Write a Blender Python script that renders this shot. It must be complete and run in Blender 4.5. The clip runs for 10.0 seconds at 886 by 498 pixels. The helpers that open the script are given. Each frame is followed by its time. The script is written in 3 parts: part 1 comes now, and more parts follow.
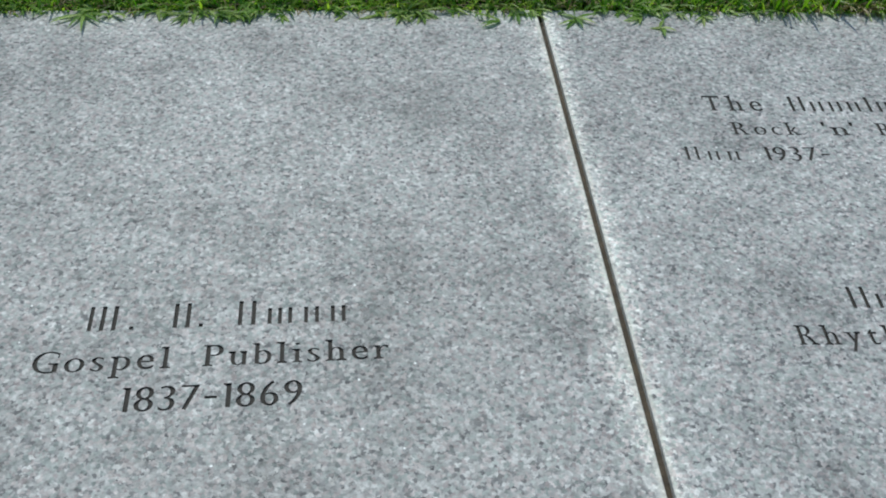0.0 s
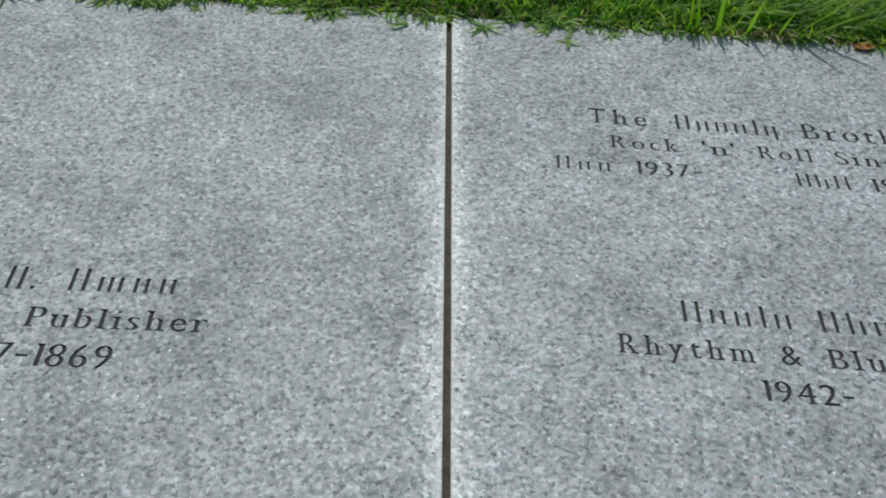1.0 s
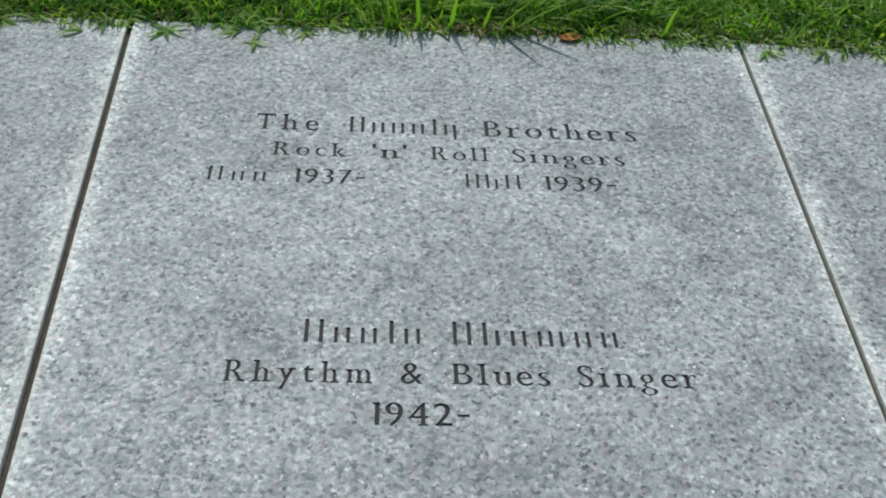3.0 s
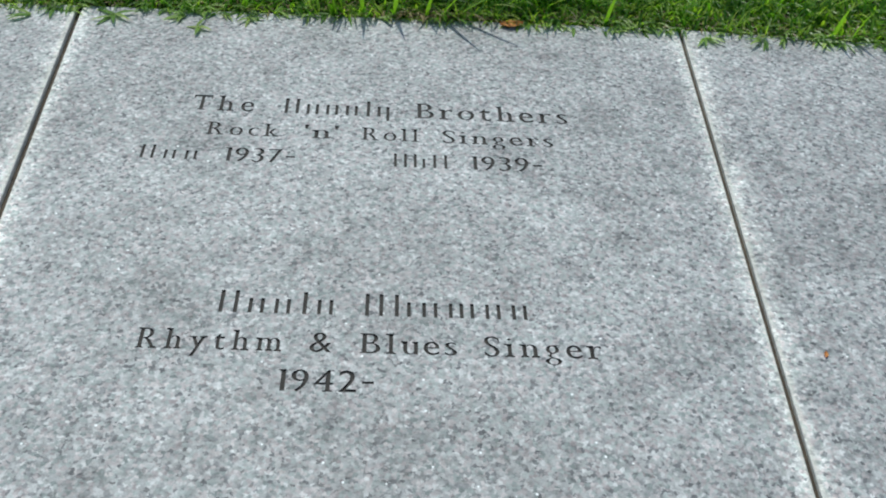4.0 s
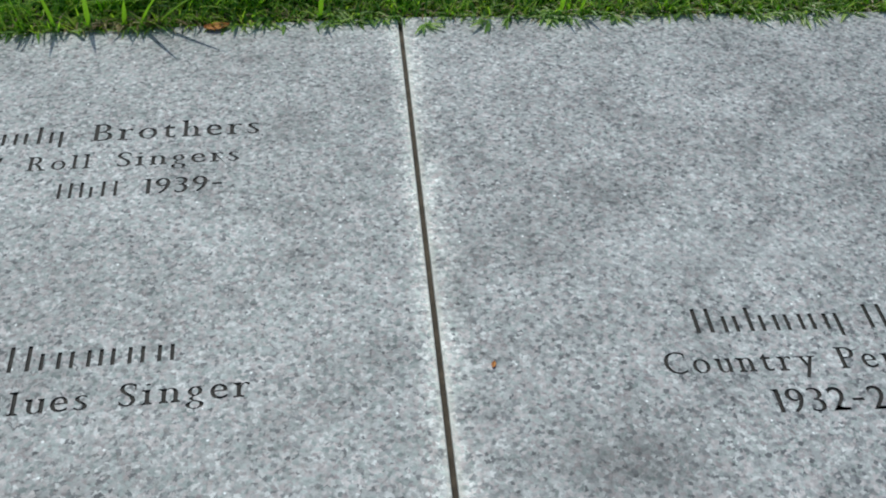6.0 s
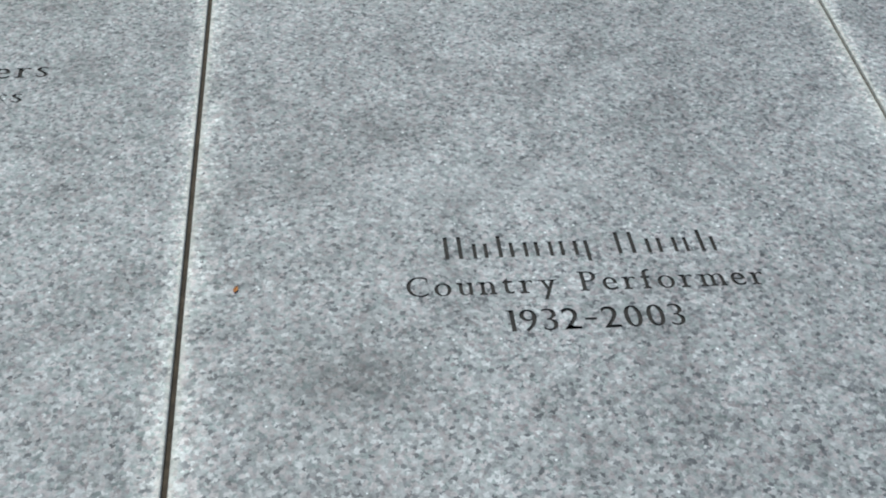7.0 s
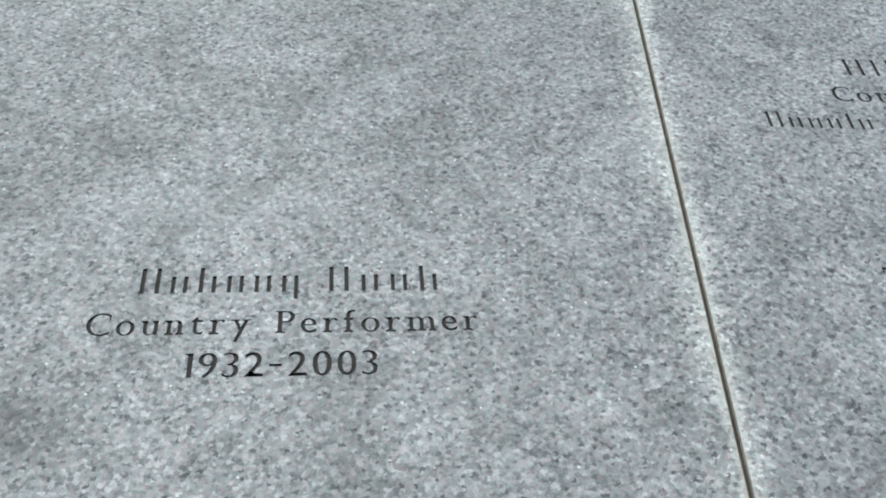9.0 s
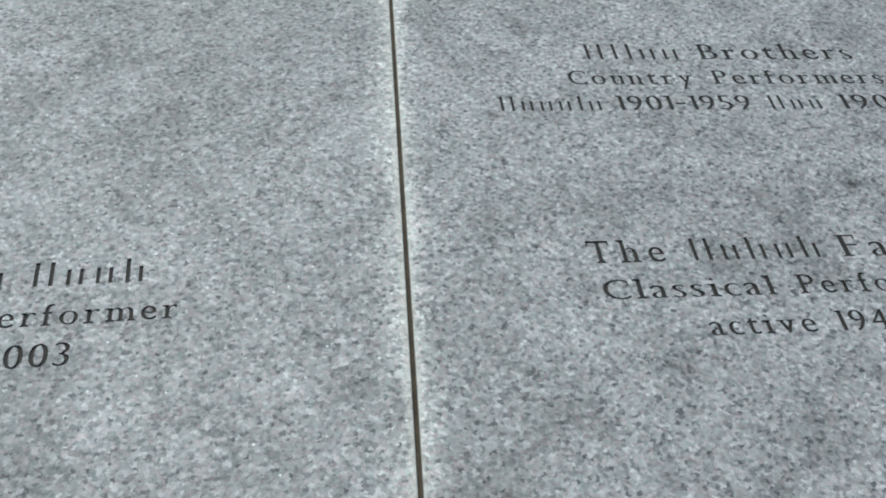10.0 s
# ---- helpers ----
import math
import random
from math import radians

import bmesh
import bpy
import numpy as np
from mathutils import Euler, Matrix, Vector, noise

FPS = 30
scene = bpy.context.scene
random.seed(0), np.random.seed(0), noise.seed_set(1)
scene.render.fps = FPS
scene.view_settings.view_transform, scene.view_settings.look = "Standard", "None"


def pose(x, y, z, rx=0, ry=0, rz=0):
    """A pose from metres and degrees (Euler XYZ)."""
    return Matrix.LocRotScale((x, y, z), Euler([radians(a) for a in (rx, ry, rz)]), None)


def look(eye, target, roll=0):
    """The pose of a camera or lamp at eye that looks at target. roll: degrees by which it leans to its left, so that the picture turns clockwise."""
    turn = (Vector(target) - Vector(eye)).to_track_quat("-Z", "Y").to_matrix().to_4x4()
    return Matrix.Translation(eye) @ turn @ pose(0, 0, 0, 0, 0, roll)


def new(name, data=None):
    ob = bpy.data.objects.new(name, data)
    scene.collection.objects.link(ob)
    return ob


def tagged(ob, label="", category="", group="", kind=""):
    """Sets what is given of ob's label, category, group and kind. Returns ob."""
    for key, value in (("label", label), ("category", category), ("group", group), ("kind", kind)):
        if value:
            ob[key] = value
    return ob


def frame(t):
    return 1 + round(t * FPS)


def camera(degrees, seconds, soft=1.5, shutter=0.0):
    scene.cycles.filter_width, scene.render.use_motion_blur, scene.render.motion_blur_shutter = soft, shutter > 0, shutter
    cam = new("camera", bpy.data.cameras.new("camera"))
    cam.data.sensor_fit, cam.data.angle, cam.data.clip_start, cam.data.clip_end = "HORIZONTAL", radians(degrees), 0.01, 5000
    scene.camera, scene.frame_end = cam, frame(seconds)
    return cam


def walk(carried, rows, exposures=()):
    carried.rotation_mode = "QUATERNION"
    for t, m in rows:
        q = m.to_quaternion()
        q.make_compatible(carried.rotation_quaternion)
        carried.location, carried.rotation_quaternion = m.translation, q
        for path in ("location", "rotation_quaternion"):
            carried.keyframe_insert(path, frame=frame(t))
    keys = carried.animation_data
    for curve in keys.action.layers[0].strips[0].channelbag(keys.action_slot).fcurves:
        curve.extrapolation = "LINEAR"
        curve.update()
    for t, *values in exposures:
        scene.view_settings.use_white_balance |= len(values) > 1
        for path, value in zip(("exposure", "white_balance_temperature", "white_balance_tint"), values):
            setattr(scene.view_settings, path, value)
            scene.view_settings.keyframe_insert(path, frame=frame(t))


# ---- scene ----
cam = camera(47.6, 10.0, soft=2.0)
PATH = [
    (0, (0.012, -0.141, 1.242), (0.012, 1.293, -0.153), 2.7),
    (0.3, (0.1025, -0.1383, 1.2269), (0.0695, 1.3125, -0.1494), 3.44),
    (0.5, (0.178, -0.136, 1.235), (0.105, 1.318, -0.136), 3.7),
    (0.7, (0.2585, -0.1489, 1.2296), (0.1650, 1.2944, -0.1518), 3.88),
    (1, (0.379, -0.172, 1.227), (0.282, 1.29, -0.134), 4.3),
    (1.3, (0.5035, -0.1897, 1.2219), (0.4279, 1.2668, -0.1466), 3.59),
    (1.5, (0.566, -0.174, 1.221), (0.535, 1.27, -0.163), 2.9),
    (1.7, (0.6268, -0.1318, 1.2211), (0.6567, 1.3263, -0.1475), 2.97),
    (2, (0.693, -0.067, 1.211), (0.786, 1.401, -0.144), 5.3),
    (2.3, (0.7461, -0.0153, 1.1979), (0.8281, 1.4434, -0.1679), 4.40),
    (2.5, (0.793, 0.015, 1.207), (0.877, 1.458, -0.177), 4.2),
    (2.7, (0.83, 0.002, 1.196), (0.898, 1.473, -0.157), 5.1),
    (3.8, (1.025, -0.059, 1.191), (1.048, 1.411, -0.165), 4.9),
    (4, (1.051, -0.075, 1.193), (1.076, 1.401, -0.157), 5.0),
    (4.3, (1.0912, -0.0939, 1.1941), (1.0869, 1.3609, -0.1784), 4.17),
    (4.5, (1.128, -0.106, 1.195), (1.104, 1.362, -0.163), 3.5),
    (4.7, (1.1389, -0.1113, 1.1885), (1.1291, 1.3522, -0.1746), 3.52),
    (5, (1.191, -0.079, 1.19), (1.161, 1.372, -0.186), 2.5),
    (5.3, (1.2912, -0.0106, 1.1906), (1.3120, 1.4448, -0.1810), 3.85),
    (5.5, (1.34, 0.023, 1.19), (1.395, 1.479, -0.18), 3.7),
    (5.7, (1.405, 0.062, 1.195), (1.516, 1.506, -0.184), 3.1),
    (6.8, (1.801, -0.03, 1.16), (1.999, 1.404, -0.22), 3.6),
    (7, (1.87, -0.066, 1.148), (2.075, 1.365, -0.235), 3.9),
    (7.2, (1.9110, -0.0583, 1.1542), (2.1444, 1.3335, -0.2630), 3.53),
    (7.5, (1.969, -0.02, 1.158), (2.207, 1.368, -0.262), 3.9),
    (7.7, (2.0231, 0.0180, 1.1550), (2.3011, 1.3974, -0.2662), 5.78),
    (8, (2.093, 0.068, 1.159), (2.405, 1.44, -0.262), 7.6),
    (8.3, (2.1515, 0.0884, 1.1565), (2.4397, 1.4485, -0.2811), 6.19),
    (8.5, (2.19, 0.1, 1.165), (2.441, 1.44, -0.298), 5.1),
    (8.7, (2.2513, 0.0894, 1.1686), (2.4608, 1.4443, -0.2876), 4.99),
    (9, (2.363, 0.055, 1.194), (2.551, 1.425, -0.25), 5.3),
    (9.2, (2.4542, 0.0260, 1.2088), (2.6414, 1.4036, -0.2289), 4.93),
    (9.5, (2.598, -0.022, 1.229), (2.793, 1.369, -0.195), 5.5),
    (9.7, (2.6607, -0.0394, 1.2372), (2.8949, 1.3367, -0.1951), 5.42),
    (10, (2.743, -0.037, 1.244), (3.043, 1.32, -0.194), 6.2),
]
LIGHT = ((0.0, -0.21), (0.5, -0.32), (1.5, -0.34), (2.5, -0.29), (4.0, -0.06), (4.5, -0.03), (5.0, -0.09), (5.5, -0.19), (7.0, -0.25), (7.5, -0.27),
         (8.0, -0.32), (8.5, -0.21), (9.0, -0.20), (9.5, -0.28), (10.0, -0.30))   # the camera's own exposure
walk(cam, [(t, look(eye, target, roll)) for t, eye, target, roll in PATH], [(t, stops, 6130, -1.0) for t, stops in LIGHT])


# ---- light ----
SUN_AZ, SUN_EL = radians(-16.0), radians(57.0)     # the sun stands beyond the lawn, a little to the left
world = bpy.data.worlds.new("world")
scene.world = world
world.use_nodes = True
wn, wl = world.node_tree.nodes, world.node_tree.links
sky = wn.new("ShaderNodeTexSky")
sky.sky_type, sky.sun_disc = "NISHITA", False
sky.sun_elevation, sky.sun_rotation = SUN_EL, SUN_AZ
sky.air_density, sky.dust_density, sky.ozone_density = 1.0, 1.5, 1.5
wl.new(sky.outputs["Color"], wn["Background"].inputs["Color"])
wn["Background"].inputs["Strength"].default_value = 0.11
sun = new("sun", bpy.data.lights.new("sun", "SUN"))
sun.data.energy, sun.data.angle, sun.data.color = 2.5, radians(0.9), (1.0, 0.95, 0.88)
sun_way = Vector((math.sin(SUN_AZ) * math.cos(SUN_EL), math.cos(SUN_AZ) * math.cos(SUN_EL), math.sin(SUN_EL)))
sun.matrix_world = look(sun_way * 30, (0, 0, 0))


# ---- materials ----
class Nodes:
    """Short calls for building one node material."""

    def __init__(self, name, roughness=0.6):
        self.mat = bpy.data.materials.new(name)
        self.mat.use_nodes = True
        self.tree = self.mat.node_tree
        self.bsdf = self.tree.nodes["Principled BSDF"]
        self.bsdf.inputs["Roughness"].default_value = roughness

    def node(self, kind, **values):
        n = self.tree.nodes.new("ShaderNode" + kind)
        for key, value in values.items():
            n.inputs[key.replace("_", " ")].default_value = value
        return n

    def link(self, a, b):
        self.tree.links.new(a, b)

    def coords(self, kind="Object", shift=False):
        out = self.node("TexCoord").outputs[kind]
        if not shift:
            return out
        info = self.node("ObjectInfo")
        mul = self.node("VectorMath")
        mul.operation = "SCALE"
        mul.inputs[0].default_value = (37.0, 53.0, 11.0)
        self.link(info.outputs["Random"], mul.inputs["Scale"])
        add = self.node("VectorMath")
        self.link(out, add.inputs[0])
        self.link(mul.outputs[0], add.inputs[1])
        return add.outputs[0]

    def noise(self, vec, scale, detail=2.0, rough=0.5):
        n = self.node("TexNoise", Scale=scale, Detail=detail, Roughness=rough)
        self.link(vec, n.inputs["Vector"])
        return n.outputs["Fac"]

    def voronoi(self, vec, scale, feature="F1"):
        n = self.node("TexVoronoi", Scale=scale)
        n.feature = feature
        self.link(vec, n.inputs["Vector"])
        return n

    def ramp(self, fac, *stops, step=False):
        n = self.node("ValToRGB")
        n.color_ramp.interpolation = "CONSTANT" if step else "LINEAR"
        el = n.color_ramp.elements
        while len(el) < len(stops):
            el.new(0.5)
        for e, (at, c) in zip(el, stops):
            e.position = at
            e.color = (*c, 1) if isinstance(c, tuple) else (c, c, c, 1)
        self.link(fac, n.inputs["Fac"])
        return n.outputs["Color"]

    def mix(self, a, b, fac=0.5, blend="MIX"):
        n = self.node("Mix")
        n.data_type, n.blend_type = "RGBA", blend
        for value, socket in ((fac, n.inputs[0]), (a, n.inputs[6]), (b, n.inputs[7])):
            if isinstance(value, bpy.types.NodeSocket):
                self.link(value, socket)
            elif isinstance(value, tuple):
                socket.default_value = (*value, 1)
            else:
                socket.default_value = value
        return n.outputs[2]

    def math(self, op, a, b=0.0, clamp=False):
        n = self.node("Math")
        n.operation, n.use_clamp = op, clamp
        for value, socket in ((a, n.inputs[0]), (b, n.inputs[1])):
            if isinstance(value, bpy.types.NodeSocket):
                self.link(value, socket)
            else:
                socket.default_value = value
        return n.outputs[0]

    def bump(self, height, strength, distance):
        n = self.node("Bump", Strength=strength, Distance=distance)
        self.link(height, n.inputs["Height"])
        self.link(n.outputs[0], self.bsdf.inputs["Normal"])

    def color(self, socket):
        self.link(socket, self.bsdf.inputs["Base Color"])


# single stains, worn places and a dark speck (the last): x, y, reach along and across, strength (minus: paler), turn in
# degrees
MARKS = ((1.850, 0.853, 0.075, 0.045, 0.32, 0), (0.55, 1.69, 0.10, 0.04, 0.20, 10), (1.36, 1.645, 0.06, 0.03, 0.26, 0), (3.816, 1.256, 0.011, 0.009, 0.95, 0),
          (3.149, 1.498, 0.012, 0.009, 0.6, 0), (2.45, 1.655, 0.07, 0.010, -0.20, 33), (-0.07, 1.59, 0.14, 0.06, 0.14, 0), (1.90, 1.41, 0.12, 0.06, 0.13, 30),
          (4.02, 1.75, 0.05, 0.03, 0.3, 0), (2.15, 1.27, 0.17, 0.05, -0.11, 8), (2.30, 1.62, 0.22, 0.07, 0.09, 33), (2.20, 1.46, 0.24, 0.03, -0.06, 34),
          (2.885, 1.45, 0.06, 0.05, -0.14, 60), (2.444, 1.945, 0.010, 0.004, 0.7, 80))


def granite_material():
    m = Nodes("granite", 0.62)
    at = m.coords(shift=True)
    warp = m.node("VectorMath")
    warp.operation = "MULTIPLY_ADD"
    wob = m.node("TexNoise", Scale=230.0, Detail=2.0)
    m.link(at, wob.inputs["Vector"])
    m.link(wob.outputs["Color"], warp.inputs[0])
    warp.inputs[1].default_value = (0.011, 0.011, 0.0)
    m.link(at, warp.inputs[2])
    grains = m.voronoi(warp.outputs[0], 165.0)
    pick = m.node("SeparateColor")
    m.link(grains.outputs["Color"], pick.inputs[0])
    crystals = m.ramp(pick.outputs[0], (0.0, (0.12, 0.12, 0.125)), (0.16, (0.235, 0.235, 0.24)), (0.36, (0.35, 0.35, 0.345)),
                      (0.70, (0.465, 0.46, 0.45)), (1.0, (0.65, 0.64, 0.625)))
    # pinkish feldspar and greenish mica in some of the grains
    rosy = m.ramp(pick.outputs[1], (0.0, 0.0), (0.66, 0.0), (0.72, 0.5))
    stone = m.mix(crystals, (0.50, 0.42, 0.41), rosy)
    green = m.ramp(pick.outputs[2], (0.0, 0.0), (0.76, 0.0), (0.79, 0.5))
    stone = m.mix(stone, (0.34, 0.39, 0.36), green)
    # finer flecks and larger clots of dark mica
    fine = m.ramp(m.noise(at, 420.0, 2.0, 0.6), (0.32, 0.82), (0.62, 1.14))
    stone = m.mix(stone, fine, 0.5, "MULTIPLY")
    clots = m.ramp(m.noise(at, 95.0, 3.0, 0.65), (0.32, 0.60), (0.48, 1.0), (0.68, 1.22))
    stone = m.mix(stone, clots, 0.9, "MULTIPLY")
    # weathering: finger-wide, hand-wide and arm-wide blotches
    small = m.ramp(m.noise(at, 26.0, 4.0, 0.6), (0.30, 0.84), (0.52, 1.0), (0.72, 1.10))
    stone = m.mix(stone, small, 0.9, "MULTIPLY")
    cloud = m.ramp(m.noise(at, 7.0, 5.0, 0.6), (0.34, 0.74), (0.50, 0.99), (0.68, 1.12))
    stone = m.mix(stone, cloud, 0.9, "MULTIPLY")
    broad = m.ramp(m.noise(at, 2.2, 3.0, 0.55), (0.30, 0.88), (0.70, 1.09))
    stone = m.mix(stone, broad, 0.9, "MULTIPLY")
    # single stains and marks: place, reach across and along, darkening
    plan = m.coords()
    for x, y, rx, ry, dark, turn in MARKS:
        place = m.node("Mapping")
        place.vector_type = "TEXTURE"
        place.inputs["Location"].default_value = (x, y, 0)
        place.inputs["Rotation"].default_value = (0, 0, radians(turn))
        place.inputs["Scale"].default_value = (rx, ry, 1)
        m.link(plan, place.inputs["Vector"])
        off = m.node("VectorMath")
        off.operation = "MULTIPLY"
        m.link(place.outputs[0], off.inputs[0])
        off.inputs[1].default_value = (1, 1, 0)
        far = m.node("VectorMath")
        far.operation = "LENGTH"
        m.link(off.outputs[0], far.inputs[0])
        ragged = m.math("MULTIPLY_ADD", m.noise(plan, 1.2 / min(rx, ry), 4.0, 0.65), 0.7)
        ragged.node.inputs[2].default_value = 0.30
        spread = m.ramp(m.math("ADD", m.math("MULTIPLY", far.outputs["Value"], 0.16), ragged), (0.70, 1.0), (0.98, 0.0))
        tone = (0.92, 0.92, 0.90) if dark < 0 else (0.05, 0.05, 0.048)
        stone = m.mix(stone, tone, m.math("MULTIPLY", spread, abs(dark)))
    # bleach and painted bright halo along the sawn sides; distances are in map "sides"
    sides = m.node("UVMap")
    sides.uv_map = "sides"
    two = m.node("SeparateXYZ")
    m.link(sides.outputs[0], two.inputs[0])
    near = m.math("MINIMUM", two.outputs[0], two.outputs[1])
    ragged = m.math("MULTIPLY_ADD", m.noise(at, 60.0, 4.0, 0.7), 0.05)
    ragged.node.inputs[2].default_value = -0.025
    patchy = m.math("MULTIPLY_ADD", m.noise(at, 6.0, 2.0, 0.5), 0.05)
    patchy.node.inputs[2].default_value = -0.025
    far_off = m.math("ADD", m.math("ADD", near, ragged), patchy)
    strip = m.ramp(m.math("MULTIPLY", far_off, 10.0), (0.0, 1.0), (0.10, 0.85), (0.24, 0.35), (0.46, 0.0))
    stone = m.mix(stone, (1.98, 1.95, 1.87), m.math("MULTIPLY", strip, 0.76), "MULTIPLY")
    # lit bevel painted as a cream line right beside the joint
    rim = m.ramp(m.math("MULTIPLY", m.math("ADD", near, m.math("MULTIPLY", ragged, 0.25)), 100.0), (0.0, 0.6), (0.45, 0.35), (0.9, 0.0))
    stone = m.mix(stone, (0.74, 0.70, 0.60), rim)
    # sparse quartz faces, their glint painted in as white dots
    quartz = m.voronoi(at, 26.0)
    pick2 = m.node("SeparateColor")
    m.link(quartz.outputs["Color"], pick2.inputs[0])
    spark = m.math("MULTIPLY", m.math("LESS_THAN", quartz.outputs["Distance"], 0.06), m.math("GREATER_THAN", pick2.outputs[2], 0.45))
    stone = m.mix(stone, (0.95, 0.95, 0.93), spark)
    m.color(stone)
    m.link(m.ramp(pick.outputs[2], (0.0, 0.5), (1.0, 0.75)), m.bsdf.inputs["Roughness"])
    m.bump(m.mix(m.noise(at, 300.0, 3.0, 0.6), pick.outputs[0], 0.4), 0.35, 0.0012)
    return m.mat


def plain_material(name, dark, light, scale, roughness=0.7, bump=0.3, distance=0.001, fine=6.0):
    """Two tones mixed by coarse and fine noise, with relief."""
    m = Nodes(name, roughness)
    at = m.coords()
    big = m.noise(at, scale, 4.0, 0.6)
    small = m.noise(at, scale * fine, 2.0, 0.6)
    m.color(m.mix(m.ramp(big, (0.3, dark), (0.7, light)), m.ramp(small, (0.3, 0.7), (0.7, 1.25)), 0.8, "MULTIPLY"))
    m.bump(small, bump, distance)
    return m.mat


def blade_material(name, deep, mid, pale, glow=0.35):
    """Leaf blades: a tone for each blade, lighter to its tip, letting some light through."""
    m = Nodes(name, 0.38)
    geo = m.node("NewGeometry")
    tone = m.ramp(geo.outputs["Random Per Island"], (0.0, deep), (0.42, mid), (1.0, pale))
    grain = m.ramp(m.noise(m.coords(), 260.0, 2.0, 0.6), (0.3, 0.75), (0.7, 1.2))
    patch = m.ramp(m.noise(m.coords(), 9.0, 3.0, 0.6), (0.3, 0.75), (0.7, 1.2))
    tone = m.mix(m.mix(tone, grain, 0.7, "MULTIPLY"), patch, 0.8, "MULTIPLY")
    m.color(tone)
    thin = m.node("BsdfTranslucent")
    m.link(m.mix(tone, (1.0, 1.25, 0.35), 1.0, "MULTIPLY"), thin.inputs["Color"])
    both = m.node("MixShader", Fac=glow)
    m.link(m.bsdf.outputs[0], both.inputs[1])
    m.link(thin.outputs[0], both.inputs[2])
    m.link(both.outputs[0], m.tree.nodes["Material Output"].inputs["Surface"])
    return m.mat


GRANITE = granite_material()
PAINT = plain_material("engraving_paint", (0.020, 0.017, 0.015), (0.045, 0.038, 0.033), 60.0, 0.75, 0.5)
SEALANT = plain_material("joint_sealant", (0.040, 0.029, 0.019), (0.105, 0.078, 0.050), 34.0, 0.8, 0.6, 0.002)
SOIL = plain_material("soil", (0.02, 0.022, 0.010), (0.06, 0.055, 0.022), 25.0, 0.95, 0.8, 0.01)
LAWN = plain_material("far_lawn", (0.045, 0.078, 0.010), (0.095, 0.140, 0.018), 3.0, 0.95, 0.8, 0.02, 40.0)
BLADES = blade_material("grass_blades", (0.06, 0.165, 0.013), (0.19, 0.37, 0.03), (0.55, 0.66, 0.11), 0.54)
SHOOTS = blade_material("grass_shoots", (0.13, 0.25, 0.05), (0.27, 0.42, 0.09), (0.52, 0.60, 0.22), 0.45)
STRAW = blade_material("dry_blades", (0.20, 0.14, 0.06), (0.33, 0.25, 0.12), (0.45, 0.37, 0.20), 0.25)
RUST = plain_material("dead_leaf", (0.42, 0.13, 0.025), (0.66, 0.30, 0.08), 120.0, 0.7, 0.5, 0.002)


# ---- building ----
def mesh_of(name, bm, *mats):
    me = bpy.data.meshes.new(name)
    bm.to_mesh(me)
    bm.free()
    for mat in mats:
        me.materials.append(mat)
    return me


def part(name, bm, mat, parent, label=""):
    ob = new(name, mesh_of(name, bm, mat))
    ob.parent = parent
    return tagged(ob, label)


# ---- ground ----
def joint_x(k, y):
    """Where joint k runs at depth y; the joints fan out along the curved walk."""
    at, lean = ((-0.795, -0.199), (0.4265, -0.110), (1.6478, -0.0218), (2.8589, 0.0701), (4.07, 0.163))[k]
    return at + lean * y


EDGE = (1.835, 1.960, 2.065, 2.090, 2.160)       # depth of the lawn's edge at each joint
NEAR = -0.9                                      # the walk's near edge, behind the camera
GAPS = (0.010, 0.0124, 0.0092, 0.0080, 0.010)    # widths of the joints


PALE_REACH = ((1.2, 1.0), (1.5, 1.0), (1.0, 1.25), (1.6, 0.9), (1.2, 1.0))    # how far the paler strip and rim spread to either side of each joint


def lawn_edge(x):
    """Depth at which the slabs end and the lawn begins."""
    xs = [joint_x(k, EDGE[k]) for k in range(5)]
    return float(np.interp(x, xs, EDGE))


def build_ground():
    bm = bmesh.new()
    r = 2500.0
    bm.faces.new([bm.verts.new(p) for p in ((-r, -r, -0.03), (r, -r, -0.03), (r, r, -0.03), (-r, r, -0.03))])
    ob = new("ground", mesh_of("ground", bm, LAWN))
    tagged(ob, "flat green mown lawn reaching into the distance", "ground", kind="structure")
    bm = bmesh.new()
    n = 60
    xs = [-1.36 + 5.92 * i / n for i in range(n + 1)]
    rows = []
    for j in range(9):
        rows.append([bm.verts.new((x, lawn_edge(x) + 0.008 + 1.6 * (j / 8) ** 1.5,
                                   -0.012 + 0.012 * noise.noise((x * 9, j * 1.3, 0)))) for x in xs])
    for a, b in zip(rows, rows[1:]):
        for i in range(n):
            bm.faces.new((a[i], a[i + 1], b[i + 1], b[i]))
    ob = new("soil", mesh_of("soil", bm, SOIL))
    tagged(ob, "dark brown soil under the grass beside the walk", "soil", kind="structure")


build_ground()


# ---- engraved letters ----
GLYPHS = {}
STEM, HAIR = 0.160, 0.064                        # widths of upright and of level strokes, in cap heights
FINE = {"2": 0.120, "e": 0.100, "a": 0.085, "t": 0.100, "&": 0.085, "f": 0.085}    # letters whose level strokes keep more of their width
SERIF_FEET = set("RPBTFEhnmrklipf4")
SERIF_HEADS_BOTH = set("vyk")
SERIF_HEADS_LEFT = set("hnmrlipbuk1")


